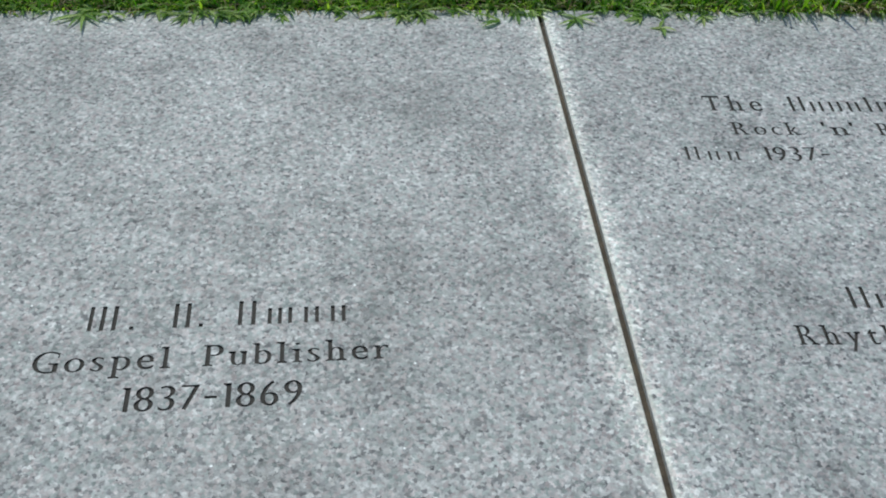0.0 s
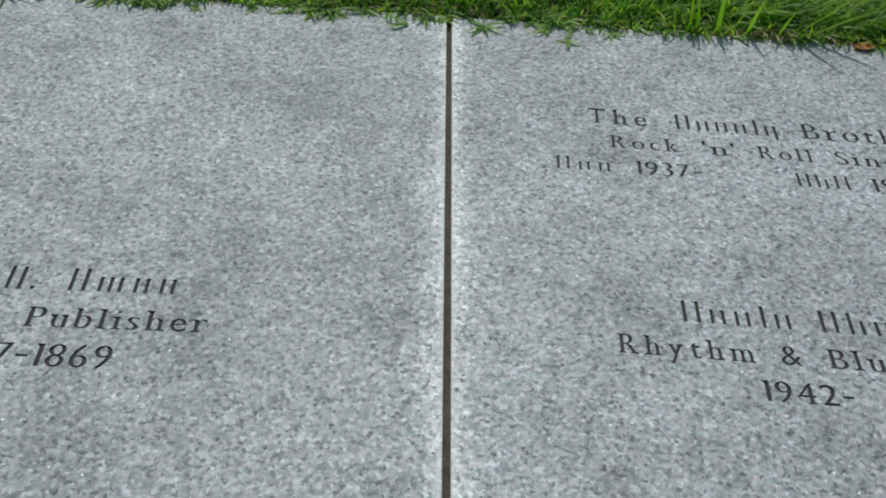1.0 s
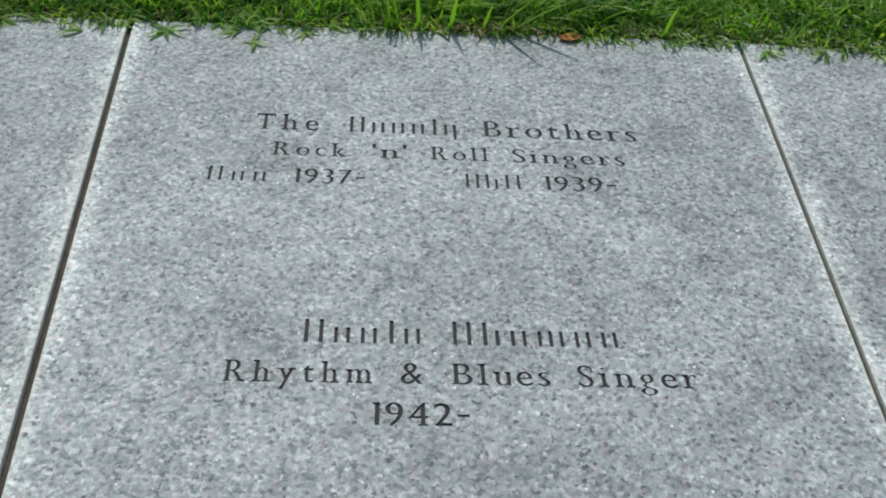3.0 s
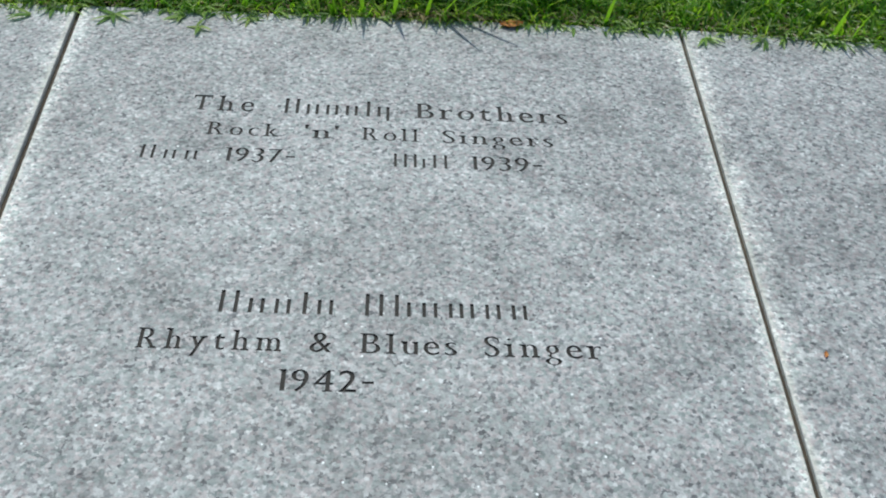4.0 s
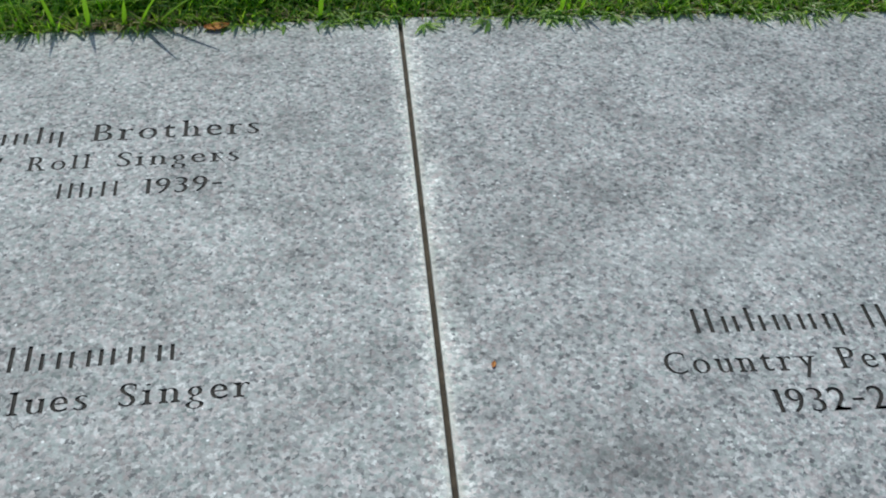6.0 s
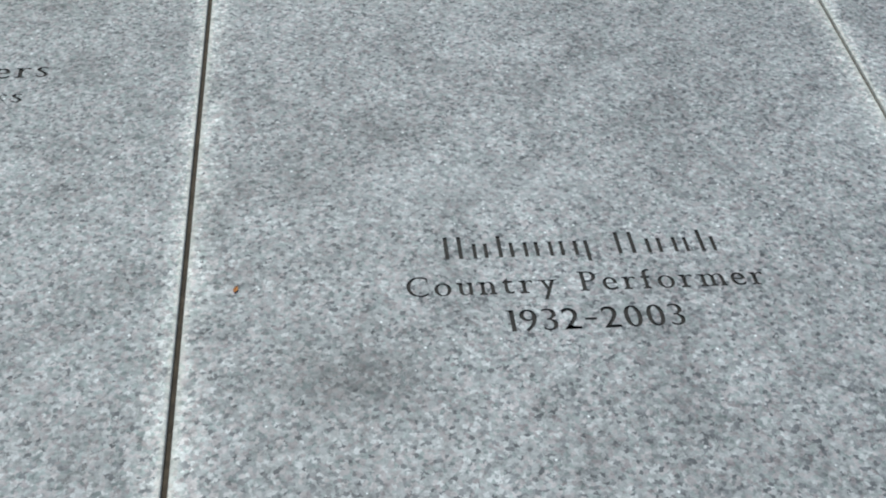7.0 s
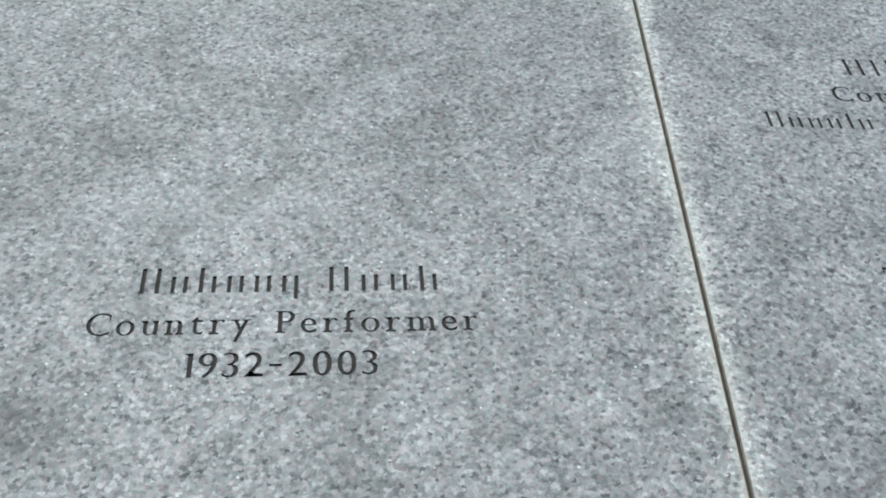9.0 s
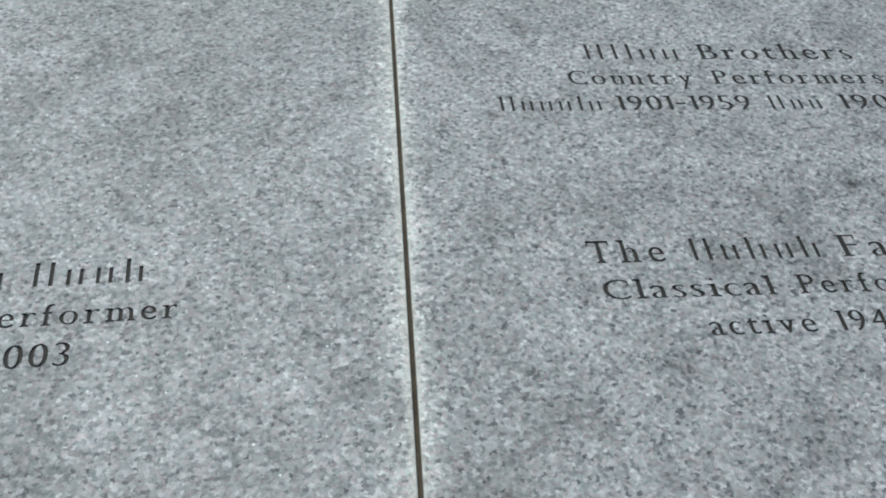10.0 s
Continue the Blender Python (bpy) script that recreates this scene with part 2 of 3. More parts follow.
def cut_like_a_chisel(bm, hair):
    """Gives an even-stroked letter solid broad uprights and thin level strokes, by moving its outline."""
    bmesh.ops.recalc_face_normals(bm, faces=bm.faces)
    bm.normal_update()
    thin, broad = max(0.0, STROKE - hair) / 2, (STEM - STROKE) / 2
    sides = {}
    for e in bm.edges:
        if min(v.co.z for v in e.verts) < 0.4:
            continue
        wall = [f for f in e.link_faces if abs(f.normal.z) < 0.5]
        if len(wall) == 1 and len(e.link_faces) == 2:
            for v in e.verts:
                sides.setdefault(v, []).append(wall[0].normal.xy.normalized())
    moves = {}
    for v, normals in sides.items():
        shift = [broad * n.x * n.x - thin * n.y * n.y for n in normals[:2]]
        if len(normals) < 2:
            go = normals[0] * shift[0]
        else:
            (a, b), (p, q) = normals[:2], shift
            det = a.x * b.y - a.y * b.x
            if abs(det) < 0.25:
                go = (a * p + b * q) / 2
            else:
                go = Vector(((p * b.y - q * a.y) / det, (q * a.x - p * b.x) / det))
        most = 2.2 * max(thin, abs(broad))
        if go.length > most:
            go *= most / go.length
        moves[(round(v.co.x, 4), round(v.co.y, 4))] = go
    for v in bm.verts:
        go = moves.get((round(v.co.x, 4), round(v.co.y, 4)))
        if go is not None:
            v.co.x += go.x
            v.co.y += go.y
        v.co.y = (v.co.y - thin) / (1 - 2 * thin)


def glyph(ch, plain=False):
    """Outline solid of one character of the built-in font (cap height 1, about 1 deep) and the serif slabs at its stems."""
    if ch in GLYPHS:
        return GLYPHS[ch]
    if ch == "-":
        verts = [Vector((x, y, z)) for z in (-0.5, 0.5) for x, y in ((0.0, 0.40), (0.44, 0.40), (0.44, 0.51), (0.0, 0.51))]
        GLYPHS[ch] = (verts, [(3, 2, 1, 0), (4, 5, 6, 7), (0, 1, 5, 4), (1, 2, 6, 5), (2, 3, 7, 6), (3, 0, 4, 7)], [], 0.46)
        return GLYPHS[ch]
    cu = bpy.data.curves.new("glyph", "FONT")
    cu.body, cu.size, cu.extrude, cu.resolution_u = ch, 1.0, 0.5, 4
    ob = new("glyph", cu)
    me = bpy.data.meshes.new_from_object(ob.evaluated_get(bpy.context.evaluated_depsgraph_get()))
    bpy.data.objects.remove(ob)
    bpy.data.curves.remove(cu)
    bm = bmesh.new()
    bm.from_mesh(me)
    bpy.data.meshes.remove(me)
    bmesh.ops.remove_doubles(bm, verts=bm.verts, dist=1e-4)
    for v in bm.verts:
        v.co.x /= CAP
        v.co.y /= CAP
    if not plain:
        cut_like_a_chisel(bm, FINE.get(ch, HAIR))
        bm.normal_update()
    left = min(v.co.x for v in bm.verts)
    for v in bm.verts:
        v.co.x -= left
    wide = max(v.co.x for v in bm.verts)
    serifs = []
    top = max(v.co.y for v in bm.verts)
    for e in bm.edges:
        a, b = e.verts[0].co, e.verts[1].co
        if a.z < 0.4 or b.z < 0.4 or abs(a.y - b.y) > 0.01 or not 0.05 < abs(a.x - b.x) < 0.26:
            continue
        wall = [f.normal.y for f in e.link_faces if abs(f.normal.z) < 0.5]
        if not wall:
            continue
        x, y = (a.x + b.x) / 2, (a.y + b.y) / 2
        half = abs(a.x - b.x) / 2
        if wall[0] < -0.5 and (ch in SERIF_FEET and abs(y) < 0.03 or ch == "p" and y < -0.1):
            reach = 0.07 if ch in "nm" else 0.10
            serifs += [(x - half - reach, x + half + reach, y, y + 0.042), (x - half - 0.03, x + half + 0.03, y + 0.03, y + 0.075)]
        elif wall[0] > 0.5 and (y > 0.5 and abs(y - top) < 0.03 or 0.6 < y < 0.85 and ch == "i"):
            if ch == "i" and y > 0.9:
                continue
            if ch in SERIF_HEADS_BOTH:
                serifs.append((x - half - 0.09, x + half + 0.09, y - 0.042, y))
            elif ch in SERIF_HEADS_LEFT:
                serifs += [(x - half - (0.08 if ch == "u" else 0.11), x + half, y - 0.045, y), (x - half - 0.04, x, y - 0.085, y - 0.03)]
    if ch in "TEF":
        serifs.append((wide - 0.045, wide, 0.80, 1.0))
        if ch == "T":
            serifs.append((0.0, 0.045, 0.80, 1.0))
    if ch == "E":
        serifs.append((wide - 0.045, wide, 0.0, 0.2))
    if ch in "EFBPR":
        serifs.append((-0.09, 0.02, 0.958, 1.0))
    if ch in "BE":
        serifs.append((-0.09, 0.02, 0.0, 0.042))
    if ch in "CGS":
        serifs.append((wide - 0.05, wide - 0.005, 0.70, 0.93))
    if plain:
        serifs = []
    # the serifs count as part of the letter's width
    left = min([0.0] + [a for a, _, _, _ in serifs])
    wide = max([wide] + [b for _, b, _, _ in serifs]) - left
    serifs = [(a - left, b - left, low, high) for a, b, low, high in serifs]
    for v in bm.verts:
        v.co.x -= left
    verts = [v.co.copy() for v in bm.verts]
    bm.verts.index_update()
    faces = [[v.index for v in f.verts] for f in bm.faces]
    bm.free()
    GLYPHS[ch] = (verts, faces, serifs, wide)
    return GLYPHS[ch]


CAP = 1.0
CAP = max(v.y for v in glyph("H", True)[0])      # cap height of the font
GLYPHS.clear()
STROKE = glyph("l", True)[3]                     # its stroke width, in cap heights
GLYPHS.clear()
CUT = 0.0036                                     # depth of the engraving


STEP = 0.00012                                   # each cutter goes a little deeper than the one before


def add_box(verts, faces, m, x0, x1, y0, y1, layer):
    """A box through the slab's face, in a line's own plane, under matrix m."""
    n = len(verts)
    verts += [m @ Vector((x, y, z)) for z in (-CUT - STEP * layer, 0.02) for x, y in ((x0, y0), (x1, y0), (x1, y1), (x0, y1))]
    faces += [[n + i for i in f] for f in ((3, 2, 1, 0), (4, 5, 6, 7), (0, 1, 5, 4), (1, 2, 6, 5), (2, 3, 7, 6), (3, 0, 4, 7))]


def set_word(layers, m, spots, text, u0, u1, v, cap):
    """Sets one word between u0 and u1 on the baseline v. The layers are cutters that are taken out one after another:
    the outline, then the serifs."""
    glyphs = [glyph(c) for c in text]
    span = u1 - u0
    ink = sum(g[3] for g in glyphs) * cap
    k = min(1.18, max(0.70, 0.77 * span / ink)) if len(text) > 1 else span / ink
    gap = (span - ink * k) / max(1, len(text) - 1)
    x = u0
    for place, (body, sides, serifs, wide) in enumerate(glyphs):
        verts, faces = layers[0]
        n = len(verts)
        verts += [m @ Vector((x + p.x * cap * k, v + p.y * cap, 0.02 if p.z > 0 else -CUT)) for p in body]
        faces += [[n + i for i in f] for f in sides]
        for i, (a, b, low, high) in enumerate(serifs):
            layer = 1 + (i + 3 * (place % 2)) % (len(layers) - 1)
            slip = 0.00011 * layer
            add_box(*layers[layer], m, x + a * cap * k - slip, x + b * cap * k + slip, v + low * cap - slip, v + high * cap + slip, layer)
        spots.append(("letter", x, x + wide * cap * k, v))
        x += wide * cap * k + gap


# upright bars for a word that is not lettered: start, width, foot and head of each, by kind of sign
BARS = {"I": ((0.10, 0.13, 0.0, 1.0), (0.50, 0.13, 0.0, 1.0)), "h": ((0.05, 0.13, 0.0, 1.0), (0.40, 0.12, 0.0, 0.66)),
        "i": ((0.05, 0.12, 0.0, 0.66), (0.38, 0.12, 0.0, 0.66)), "l": ((0.10, 0.13, 0.0, 1.0),), ".": ((0.0, 0.13, 0.0, 0.13),), "M": ((0.10, 0.12, 0.0, 1.0), (0.48, 0.13, 0.0, 1.0), (0.86, 0.13, 0.0, 1.0)),
        "m": ((0.05, 0.12, 0.0, 0.66), (0.36, 0.12, 0.0, 0.66), (0.67, 0.12, 0.0, 0.66)), "p": ((0.05, 0.12, 0.0, 0.66), (0.38, 0.12, -0.28, 0.66))}


def set_bars(layers, m, spots, shape, u0, u1, v, cap):
    """Unlettered stand-in for a word: tall and short upright bars."""
    widths = [max(a + w for a, w, _, _ in BARS[c]) for c in shape]
    ink = sum(widths) * cap
    k = min(1.3, 0.72 * (u1 - u0) / ink)
    gap = (u1 - u0 - ink * k) / max(1, len(shape) - 1)
    x = u0
    for i, c in enumerate(shape):
        for a, w, low, high in BARS[c]:
            left = x + a * cap * k
            add_box(*layers[1 + i % 2], m, left, left + w * cap, v + low * cap, v + high * cap, 1 + i % 2)
            spots.append(("bar", left, left + w * cap, v))
        x += widths[i] * cap * k + gap


# ---- slabs ----
def build_slab(k, label, angle, lines):
    """The granite slab between joints k and k + 1. Each line: baseline, cap height, then words as
    (kind, text, start, end) along the line, which is turned by angle."""
    corners = []
    for j, s in ((k, 1), (k + 1, -1)):
        for y in ((NEAR, EDGE[j]) if s > 0 else (EDGE[j], NEAR)):
            corners.append((joint_x(j, y) + s * GAPS[j] / 2, y))
    bm = bmesh.new()
    low = [bm.verts.new((x, y, -0.09)) for x, y in corners]
    high = [bm.verts.new((x, y, 0.0)) for x, y in corners]
    bm.faces.new(low)
    top = bm.faces.new(high[::-1])
    for i in range(4):
        bm.faces.new((low[i], high[i], high[(i + 1) % 4], low[(i + 1) % 4])[::-1])
    bmesh.ops.recalc_face_normals(bm, faces=bm.faces)
    bmesh.ops.bevel(bm, geom=[e for e in top.edges], offset=0.0025, segments=2, affect="EDGES", profile=0.5)
    # the face in hand-sized fields, which keeps the letters' cuts apart
    for i in range(24):
        x = corners[0][0] - 0.1 + 0.0837 * i
        bmesh.ops.bisect_plane(bm, geom=bm.verts[:] + bm.edges[:] + bm.faces[:], plane_co=(x, 0, 0), plane_no=(1, 0, 0))
    for i in range(34):
        bmesh.ops.bisect_plane(bm, geom=bm.verts[:] + bm.edges[:] + bm.faces[:], plane_co=(0, 0.6137 + 0.0417 * i, 0), plane_no=(0, 1, 0))
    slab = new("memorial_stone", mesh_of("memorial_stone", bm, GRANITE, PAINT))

    m = Matrix.Rotation(radians(angle), 4, "Z")
    layers = [([], []) for _ in range(7)]
    spots = []
    for v, cap, *row in lines:
        for kind, text, u0, u1 in row:
            (set_word if kind == "text" else set_bars)(layers, m, spots, text, u0, u1, v, cap)
    for verts, faces in layers:
        if not verts:
            continue
        me = bpy.data.meshes.new("cutter")
        me.from_pydata(verts, [], faces)
        me.materials.append(GRANITE)
        me.materials.append(PAINT)
        bm = bmesh.new()
        bm.from_mesh(me)
        bmesh.ops.recalc_face_normals(bm, faces=bm.faces)
        for f in bm.faces:
            f.material_index = 1
        bm.to_mesh(me)
        bm.free()
        cutter = new("cutter", me)
        mod = slab.modifiers.new("cut", "BOOLEAN")
        mod.operation, mod.solver, mod.object = "DIFFERENCE", "MANIFOLD", cutter
        done = bpy.data.meshes.new_from_object(slab.evaluated_get(bpy.context.evaluated_depsgraph_get()))
        slab.modifiers.clear()
        old, slab.data = slab.data, done
        bpy.data.meshes.remove(old)
        bpy.data.objects.remove(cutter)
        bpy.data.meshes.remove(me)

    # the paint that fills each letter and bar, a film over the floor of its cut, becomes a part of the stone
    me = slab.data
    inv = m.inverted()
    owner = {}
    for p in me.polygons:
        if p.material_index == 1 and all(me.vertices[i].co.z > -1e-4 for i in p.vertices):
            p.material_index = 0
        if p.material_index == 1 and all(me.vertices[i].co.z < -CUT + 5e-5 for i in p.vertices):
            c = inv @ p.center
            near = [(max(a - c.x, c.x - b, 0), i) for i, (_, a, b, v) in enumerate(spots) if -0.02 < c.y - v < 0.062]
            if near:
                owner.setdefault(min(near)[1], []).append(p.index)
    for i, polys in owner.items():
        bm = bmesh.new()
        made = {}
        for pi in polys:
            ids = me.polygons[pi].vertices
            for vi in ids:
                if vi not in made:
                    made[vi] = bm.verts.new(me.vertices[vi].co + Vector((0, 0, 0.0007)))
            try:
                bm.faces.new([made[vi] for vi in ids])
            except ValueError:
                pass
        bmesh.ops.remove_doubles(bm, verts=bm.verts, dist=2e-5)
        part(spots[i][0], bm, PAINT, slab)
    bm = bmesh.new()
    bm.from_mesh(me)
    bmesh.ops.remove_doubles(bm, verts=bm.verts, dist=2e-5)
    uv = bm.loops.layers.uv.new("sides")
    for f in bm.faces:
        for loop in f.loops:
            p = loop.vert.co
            loop[uv].uv = ((p.x - joint_x(k, p.y) - GAPS[k] / 2) / PALE_REACH[k][1],
                            (joint_x(k + 1, p.y) - GAPS[k + 1] / 2 - p.x) / PALE_REACH[k + 1][0])
    bm.to_mesh(me)
    bm.free()
    me.name = "memorial_stone"
    return tagged(slab, label, "memorial stone", "granite stones of the walk")


build_slab(0, "speckled grey granite memorial stone with one dark engraved inscription", 6.8, (
    (0.966, 0.053, ("bars", "M.", -0.449, -0.371), ("bars", "I.", -0.313, -0.260), ("bars", "Imii", -0.209, -0.028)),
    (0.883, 0.043, ("text", "Gospel", -0.516, -0.304), ("text", "Publisher", -0.254, 0.040)),
    (0.801, 0.046, ("text", "1837-1869", -0.370, -0.097))))
build_slab(1, "speckled grey granite memorial stone with two dark engraved inscriptions", 3.75, (
    (1.550, 0.052, ("text", "The", 0.652, 0.775), ("bars", "Iiiilp", 0.832, 1.051), ("text", "Brothers", 1.104, 1.419)),
    (1.469, 0.041, ("text", "Rock", 0.692, 0.833), ("text", "'n'", 0.883, 0.950), ("text", "Roll", 0.997, 1.110), ("text", "Singers", 1.158, 1.381)),
    (1.386, 0.042, ("bars", "Iii", 0.575, 0.686), ("text", "1937-", 0.738, 0.872), ("bars", "Ihll", 1.057, 1.166), ("text", "1939-", 1.212, 1.352)),
    (0.990, 0.050, ("bars", "Iiili", 0.777, 0.968), ("bars", "Ihimii", 1.014, 1.288)),
    (0.909, 0.042, ("text", "Rhythm", 0.666, 0.891), ("text", "&", 0.935, 0.969), ("text", "Blues", 1.014, 1.168), ("text", "Singer", 1.212, 1.402)),
    (0.830, 0.042, ("text", "1942-", 0.892, 1.039))))
build_slab(2, "speckled grey granite memorial stone with a dark engraving low on it", 0.2, (
    (1.090, 0.052, ("bars", "Iihiip", 2.040, 2.289), ("bars", "Iiih", 2.331, 2.508)),
    (1.008, 0.043, ("text", "Country", 1.977, 2.220), ("text", "Performer", 2.256, 2.565)),
    (0.928, 0.044, ("text", "1932-2003", 2.128, 2.409))))
build_slab(3, "speckled grey granite memorial stone with two engravings and small stains", -1.9, (
    (1.786, 0.055, ("bars", "Illii", 3.328, 3.540), ("text", "Brothers", 3.587, 3.942)),
    (1.698, 0.047, ("text", "Country", 3.279, 3.549), ("text", "Performers", 3.593, 3.978)),
    (1.612, 0.046, ("bars", "Iiiili", 3.117, 3.330), ("text", "1901-1959", 3.365, 3.650), ("bars", "Iii", 3.689, 3.803), ("text", "190", 3.849, 3.960)),
    (1.193, 0.053, ("text", "The", 3.216, 3.352), ("bars", "Iihih", 3.398, 3.639), ("text", "Fa", 3.680, 3.770)),
    (1.110, 0.043, ("text", "Classical", 3.224, 3.528), ("text", "Perfo", 3.570, 3.740)),
    (1.026, 0.043, ("text", "active", 3.385, 3.570), ("text", "194", 3.610, 3.700))))


def build_joint(k):
    """Sealant in the joint, sunk a little and uneven."""
    bm = bmesh.new()
    half = GAPS[k] / 2 + 0.001
    rows = []
    n = 90
    for i in range(n + 1):
        y = NEAR + (EDGE[k] - NEAR) * i / n
        x = joint_x(k, y)
        z = -(0.0, 0.013, 0.0095, 0.0085)[k] + 0.0015 * noise.noise((k * 7.0, y * 14, 0))
        rows.append([bm.verts.new(p) for p in ((x - half, y, -0.05), (x - half, y, z), (x, y, z - 0.0012), (x + half, y, z), (x + half, y, -0.05))])
    for a, b in zip(rows, rows[1:]):
        for i in range(4):
            bm.faces.new((a[i], b[i], b[i + 1], a[i + 1]))
        bm.faces.new((a[4], b[4], b[0], a[0]))
    bm.faces.new(rows[0])
    bm.faces.new(rows[-1][::-1])
    ob = new("joint_sealant", mesh_of("joint_sealant", bm, SEALANT))
    tagged(ob, "brown-grey sealant strip sunk between two granite slabs", "joint sealant", "sealed joints of the walk")


for k in (1, 2, 3):
    build_joint(k)


# ---- grass ----
def add_blade(verts, faces, root, way, length, width, rise, droop, segments=4, floor=None):
    """One grass blade: a keeled, tapering strip that rises and bends over in the direction way."""
    side = Vector((-way.y, way.x, 0)) * width / 2
    n = len(verts)
    p = root.copy()
    pitch = rise
    for i in range(segments):
        t = i / segments
        w = (1.0 - t ** 2.2) * (0.7 + 0.6 * min(1, 3 * t))
        verts += [p - side * w, p - Vector((0, 0, 0.22 * width * w)), p + side * w]
        step = length / segments
        p = p + Vector((way.x * math.cos(pitch), way.y * math.cos(pitch), math.sin(pitch))) * step
        pitch -= droop / segments
        if floor is not None and p.z < floor:
            p.z = floor
    verts.append(p)
    for i in range(segments - 1):
        a = n + 3 * i
        faces.append((a, a + 1, a + 4, a + 3))
        faces.append((a + 1, a + 2, a + 5, a + 4))
    a = n + 3 * (segments - 1)
    faces.append((a, a + 1, a + 3))
    faces.append((a + 1, a + 2, a + 3))


def grass_object(name, verts, faces, mat, label):
    me = bpy.data.meshes.new(name)
    me.from_pydata(verts, [], faces)
    me.materials.append(mat)
    tagged(new(name, me), label, "grass", kind="stuff")


FANS = ((0.30, 0.045, -90, 210, 6, 0.060), (0.12, 0.055, 200, 40, 3, 0.075), (0.495, 0.085, -60, 230, 4, 0.045), (0.455, 0.035, -140, 90, 4, 0.055),
        (-0.83, 0.030, -95, 150, 6, 0.085), (-0.60, 0.030, -130, 110, 5, 0.060), (-0.50, 0.020, -60, 120, 4, 0.050), (-0.38, 0.025, -100, 120, 4, 0.045),
        (1.66, 0.035, -60, 110, 5, 0.055), (1.80, 0.030, -130, 80, 4, 0.065), (0.60, 0.030, -70, 140, 4, 0.050), (1.95, 0.020, -60, 90, 4, 0.050))


def build_lawn():
    rng = random.Random(11)
    verts, faces = [], []
    x0, x1 = -1.35, 4.55
    for depth0, depth1, count, big in ((-0.016, 0.05, 5400, 0.68), (0.05, 0.12, 6200, 0.95), (0.12, 0.62, 25000, 1.05), (0.62, 1.6, 15000, 1.3)):
        for _ in range(count):
            x = rng.uniform(x0, x1)
            d = rng.uniform(depth0, depth1)
            y = lawn_edge(x) + 0.012 + d
            clump = noise.noise((x * 11, y * 11, 3.0))
            turn = rng.uniform(0, 2 * math.pi) + clump * 2
            way = Vector((math.cos(turn), math.sin(turn), 0))
            length = rng.uniform(0.04, 0.105) * big * (1 + 0.4 * clump)
            add_blade(verts, faces, Vector((x, y, -0.012)), way, length, rng.uniform(0.0036, 0.0078) * (0.5 + big / 2),
                      rng.uniform(0.6, 1.4), rng.uniform(0.4, 2.0))
    # longer blades swept over to one side behind the tall stems
    for _ in range(300):
        x = rng.gauss(1.08, 0.17)
        y = lawn_edge(x) + 0.06 + abs(rng.gauss(0.0, 0.09))
        turn = rng.gauss(0.1, 0.5)
        add_blade(verts, faces, Vector((x, y, -0.008)), Vector((math.cos(turn), math.sin(turn), 0)), rng.uniform(0.08, 0.16),
                  rng.uniform(0.004, 0.007), rng.uniform(0.6, 1.1), rng.uniform(0.6, 1.4), 5)
    grass_object("lawn_grass", verts, faces, BLADES, "bright green lawn grass growing thickly beside the slabs")

    # sprawling shoots whose blades fan out over the slabs' edge and lie on the stone
    verts, faces = [], []
    for _ in range(620):
        x = rng.uniform(x0, x1)
        tuft = noise.noise((x * 5.0, 0.0, 8.0)) - (0.5 if 0.74 < x < 1.22 else 0.0)
        if rng.random() > 0.60 + 0.9 * tuft:
            continue
        y = lawn_edge(x) + rng.uniform(-0.024, 0.030) * (1 + tuft)
        lead = rng.gauss(-math.pi / 2, 0.8)
        for _ in range(rng.randint(2, 5)):
            turn = lead + rng.gauss(0, 0.7)
            way = Vector((math.cos(turn), math.sin(turn), 0))
            add_blade(verts, faces, Vector((x + rng.uniform(-0.010, 0.010), y, 0.002)), way, rng.uniform(0.022, 0.058),
                      rng.uniform(0.004, 0.0085), rng.uniform(0.1, 0.7), rng.uniform(0.5, 1.3), 5, 0.0018)
    # the largest fans: place, way over the edge, lead, spread, blades and length
    for x, over, lead, spread, count, reach in FANS:
        y = lawn_edge(x) - over
        add_blade(verts, faces, Vector((x + rng.uniform(-0.01, 0.01), lawn_edge(x) + 0.02, 0.0)), Vector((0, -1, 0)), 0.02 + over, 0.003, 0.25, 0.5, 4, 0.0012)
        for i in range(count):
            turn = radians(lead + spread * (i / max(1, count - 1) - 0.5) + rng.gauss(0, 7))
            way = Vector((math.cos(turn), math.sin(turn), 0))
            add_blade(verts, faces, Vector((x + rng.uniform(-0.006, 0.006), y + rng.uniform(-0.004, 0.008), 0.003)), way, reach * rng.uniform(0.65, 1.05),
                      rng.uniform(0.0065, 0.0095), rng.uniform(0.12, 0.42), rng.uniform(0.4, 0.8), 6, 0.002)
    grass_object("edge_grass", verts, faces, SHOOTS, "pale green grass shoots sprawling over the granite edge")

    verts, faces = [], []
    for _ in range(2300):
        x = rng.uniform(x0, x1)
        y = lawn_edge(x) + 0.004 + abs(rng.gauss(0, 0.05))
        turn = rng.uniform(0, 2 * math.pi)
        add_blade(verts, faces, Vector((x, y, -0.006)), Vector((math.cos(turn), math.sin(turn), 0)), rng.uniform(0.02, 0.06),
                  rng.uniform(0.0024, 0.0046), rng.uniform(0.1, 0.8), rng.uniform(0.3, 1.2), 4, 0.001)
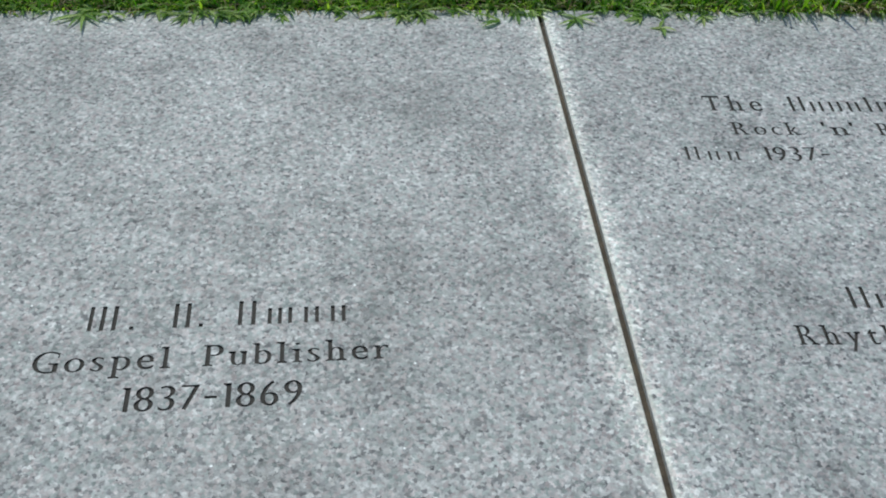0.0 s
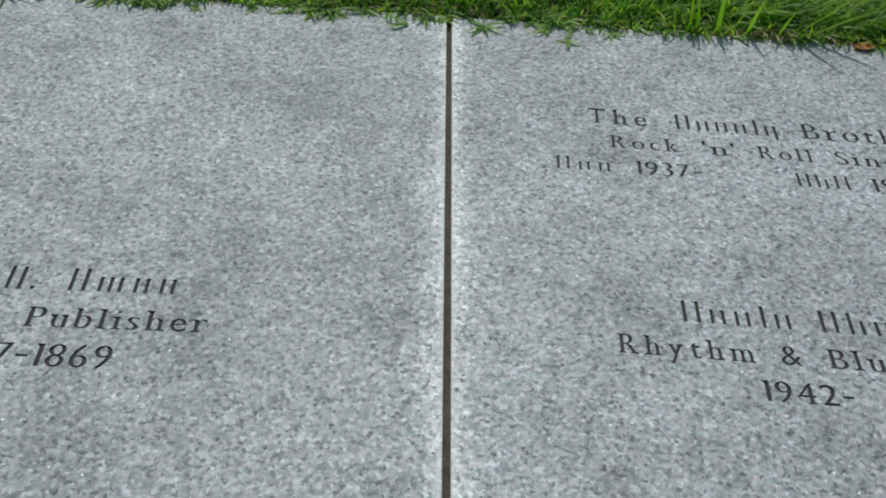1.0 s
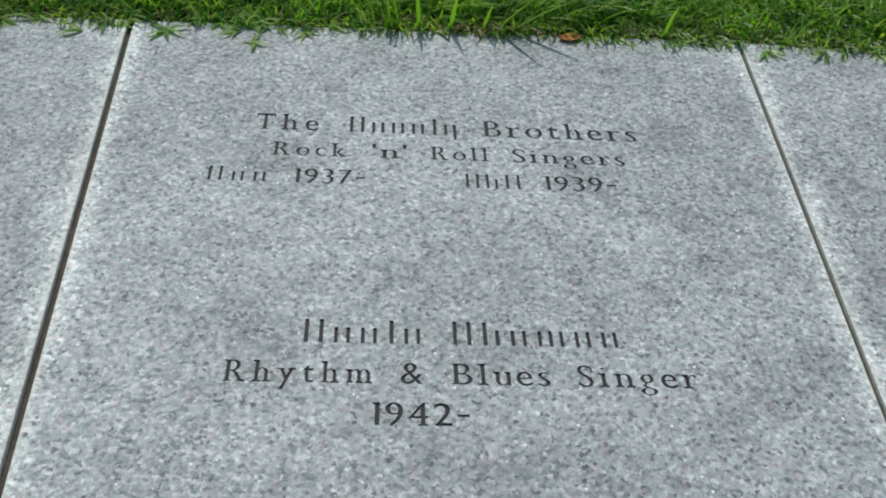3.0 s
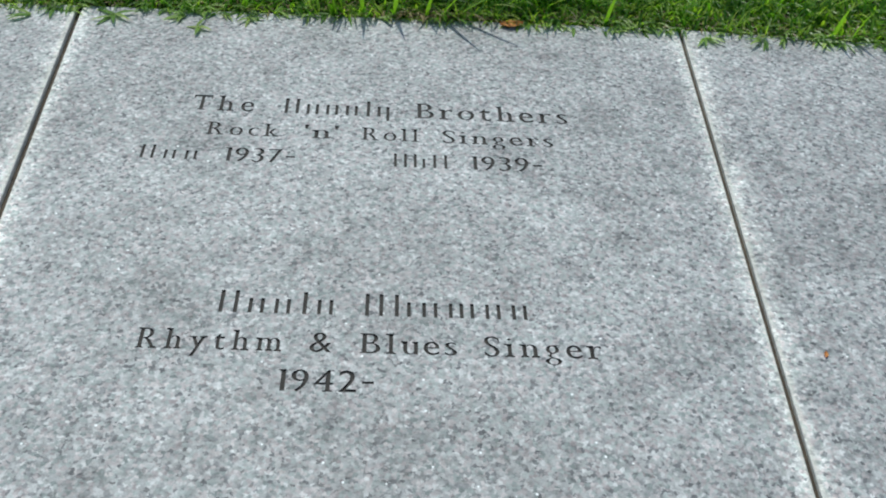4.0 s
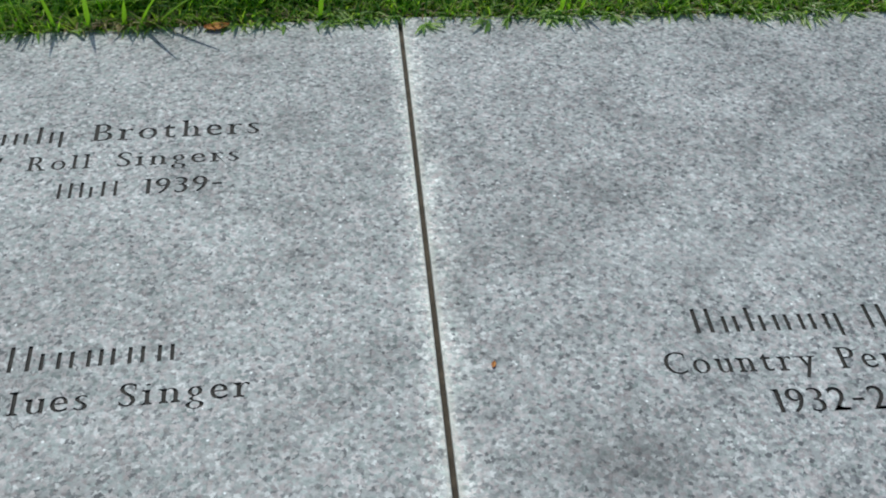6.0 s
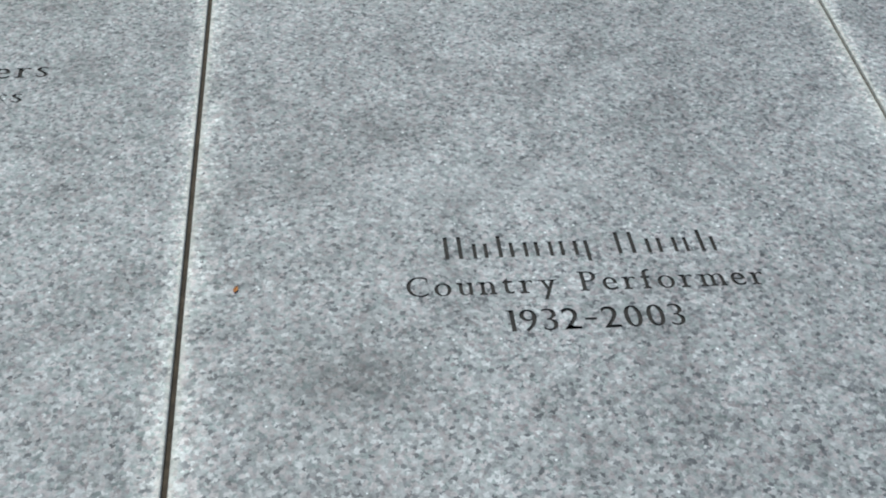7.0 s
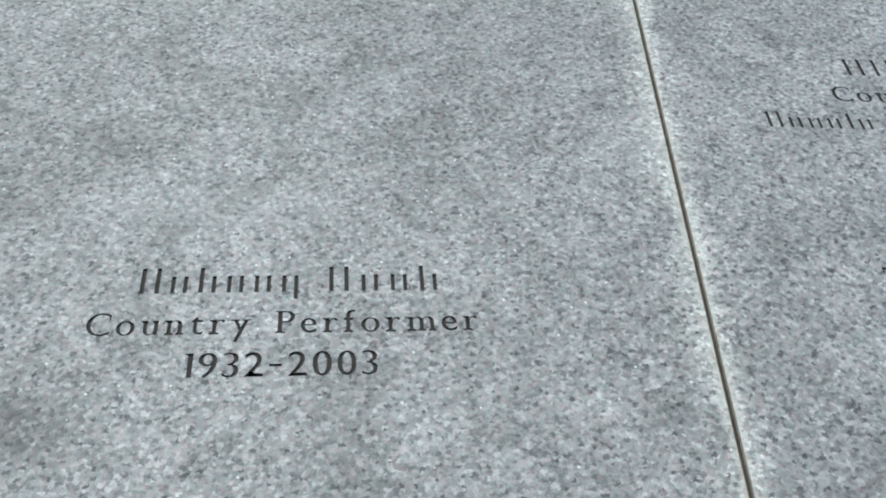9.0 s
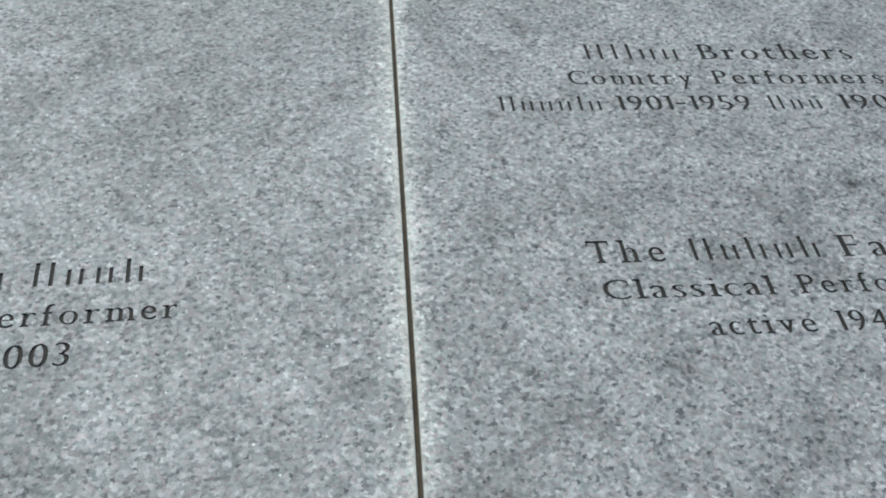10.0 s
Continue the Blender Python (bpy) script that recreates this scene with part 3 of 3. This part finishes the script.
    for _ in range(90):
        x = rng.gauss(1.00, 0.06)
        turn = rng.gauss(-math.pi / 2, 0.9)
        add_blade(verts, faces, Vector((x, lawn_edge(x) + rng.uniform(0.0, 0.03), 0.004)), Vector((math.cos(turn), math.sin(turn), 0)),
                  rng.uniform(0.025, 0.055), rng.uniform(0.003, 0.005), rng.uniform(0.2, 0.9), rng.uniform(0.6, 1.8), 5, 0.0015)
    grass_object("dry_grass", verts, faces, STRAW, "tan dry grass blades and thatch along the edge")


build_lawn()


def build_stem(x, shadow_x, shadow_y, height):
    """A tall thin stem at the lawn's edge, whose shadow ends at the given place on the stone, with a side leaf low on it."""
    verts, faces = [], []
    root = Vector((x, lawn_edge(x) + 0.012, -0.005))
    top = Vector((shadow_x, shadow_y, 0)) + sun_way * (height / sun_way.z)
    flat = Vector((top.x - root.x, top.y - root.y, 0))
    way = flat.normalized()
    rise = math.atan2(height, flat.length)
    add_blade(verts, faces, root, way, (top - root).length * 1.02, 0.0098, rise + 0.15, 0.3, 6)
    side = Vector((way.y, -way.x, 0)) * (1 if x > 0.9 else -1)
    add_blade(verts, faces, root, (way + side * 0.7).normalized(), height * 0.55, 0.006, rise * 0.9, 0.9, 5)
    me = bpy.data.meshes.new("grass_stem")
    me.from_pydata(verts, [], faces)
    me.materials.append(BLADES)
    tagged(new("grass_stem", me), "tall green grass stem leaning over the granite edge", "grass stem", "tall stems at the edge")


for stem in ((0.785, 0.788, 1.925, 0.12), (0.805, 0.797, 1.915, 0.13), (0.852, 0.863, 1.903, 0.13), (0.925, 0.960, 1.912, 0.12), (1.030, 1.138, 1.886, 0.13),
             (1.060, 1.236, 1.920, 0.12), (1.000, 1.030, 1.955, 0.08), (1.425, 1.455, 1.970, 0.10), (1.975, 1.995, 1.985, 0.10), (2.020, 2.060, 1.990, 0.10)):
    build_stem(*stem)


# ---- small things on the stone ----
def build_leaf(x, y, z, size, turn, name, label):
    """A curled dead leaf with a raised rim."""
    bm = bmesh.new()
    grid = []
    for i in range(9):
        t = i / 8
        w = math.sin(math.pi * min(1, t * 0.94 + 0.04)) ** 0.8 * 0.26
        row = []
        for j in range(5):
            s = (j - 2) / 2
            row.append(bm.verts.new(((t - 0.5) * size, s * w * size, size * (0.10 * s * s + 0.16 * (t - 0.4) ** 2 + 0.03 * noise.noise((i * 0.9, j * 0.8, x))))))
        grid.append(row)
    for a, b in zip(grid, grid[1:]):
        for j in range(4):
            bm.faces.new((a[j], b[j], b[j + 1], a[j + 1]))
    bmesh.ops.recalc_face_normals(bm, faces=bm.faces)
    bmesh.ops.solidify(bm, geom=bm.faces[:], thickness=0.0004)
    ob = new(name, mesh_of(name, bm, RUST))
    ob.matrix_basis = pose(x, y, z, 0, 0, turn)
    tagged(ob, label, "leaf")


build_leaf(1.200, 2.016, 0.003, 0.055, 8, "dead_leaf", "curled orange-brown dead leaf at the grass edge")
build_leaf(1.707, 1.043, 0.0015, 0.014, 75, "leaf_fragment", "tiny orange leaf fragment lying on grey granite")
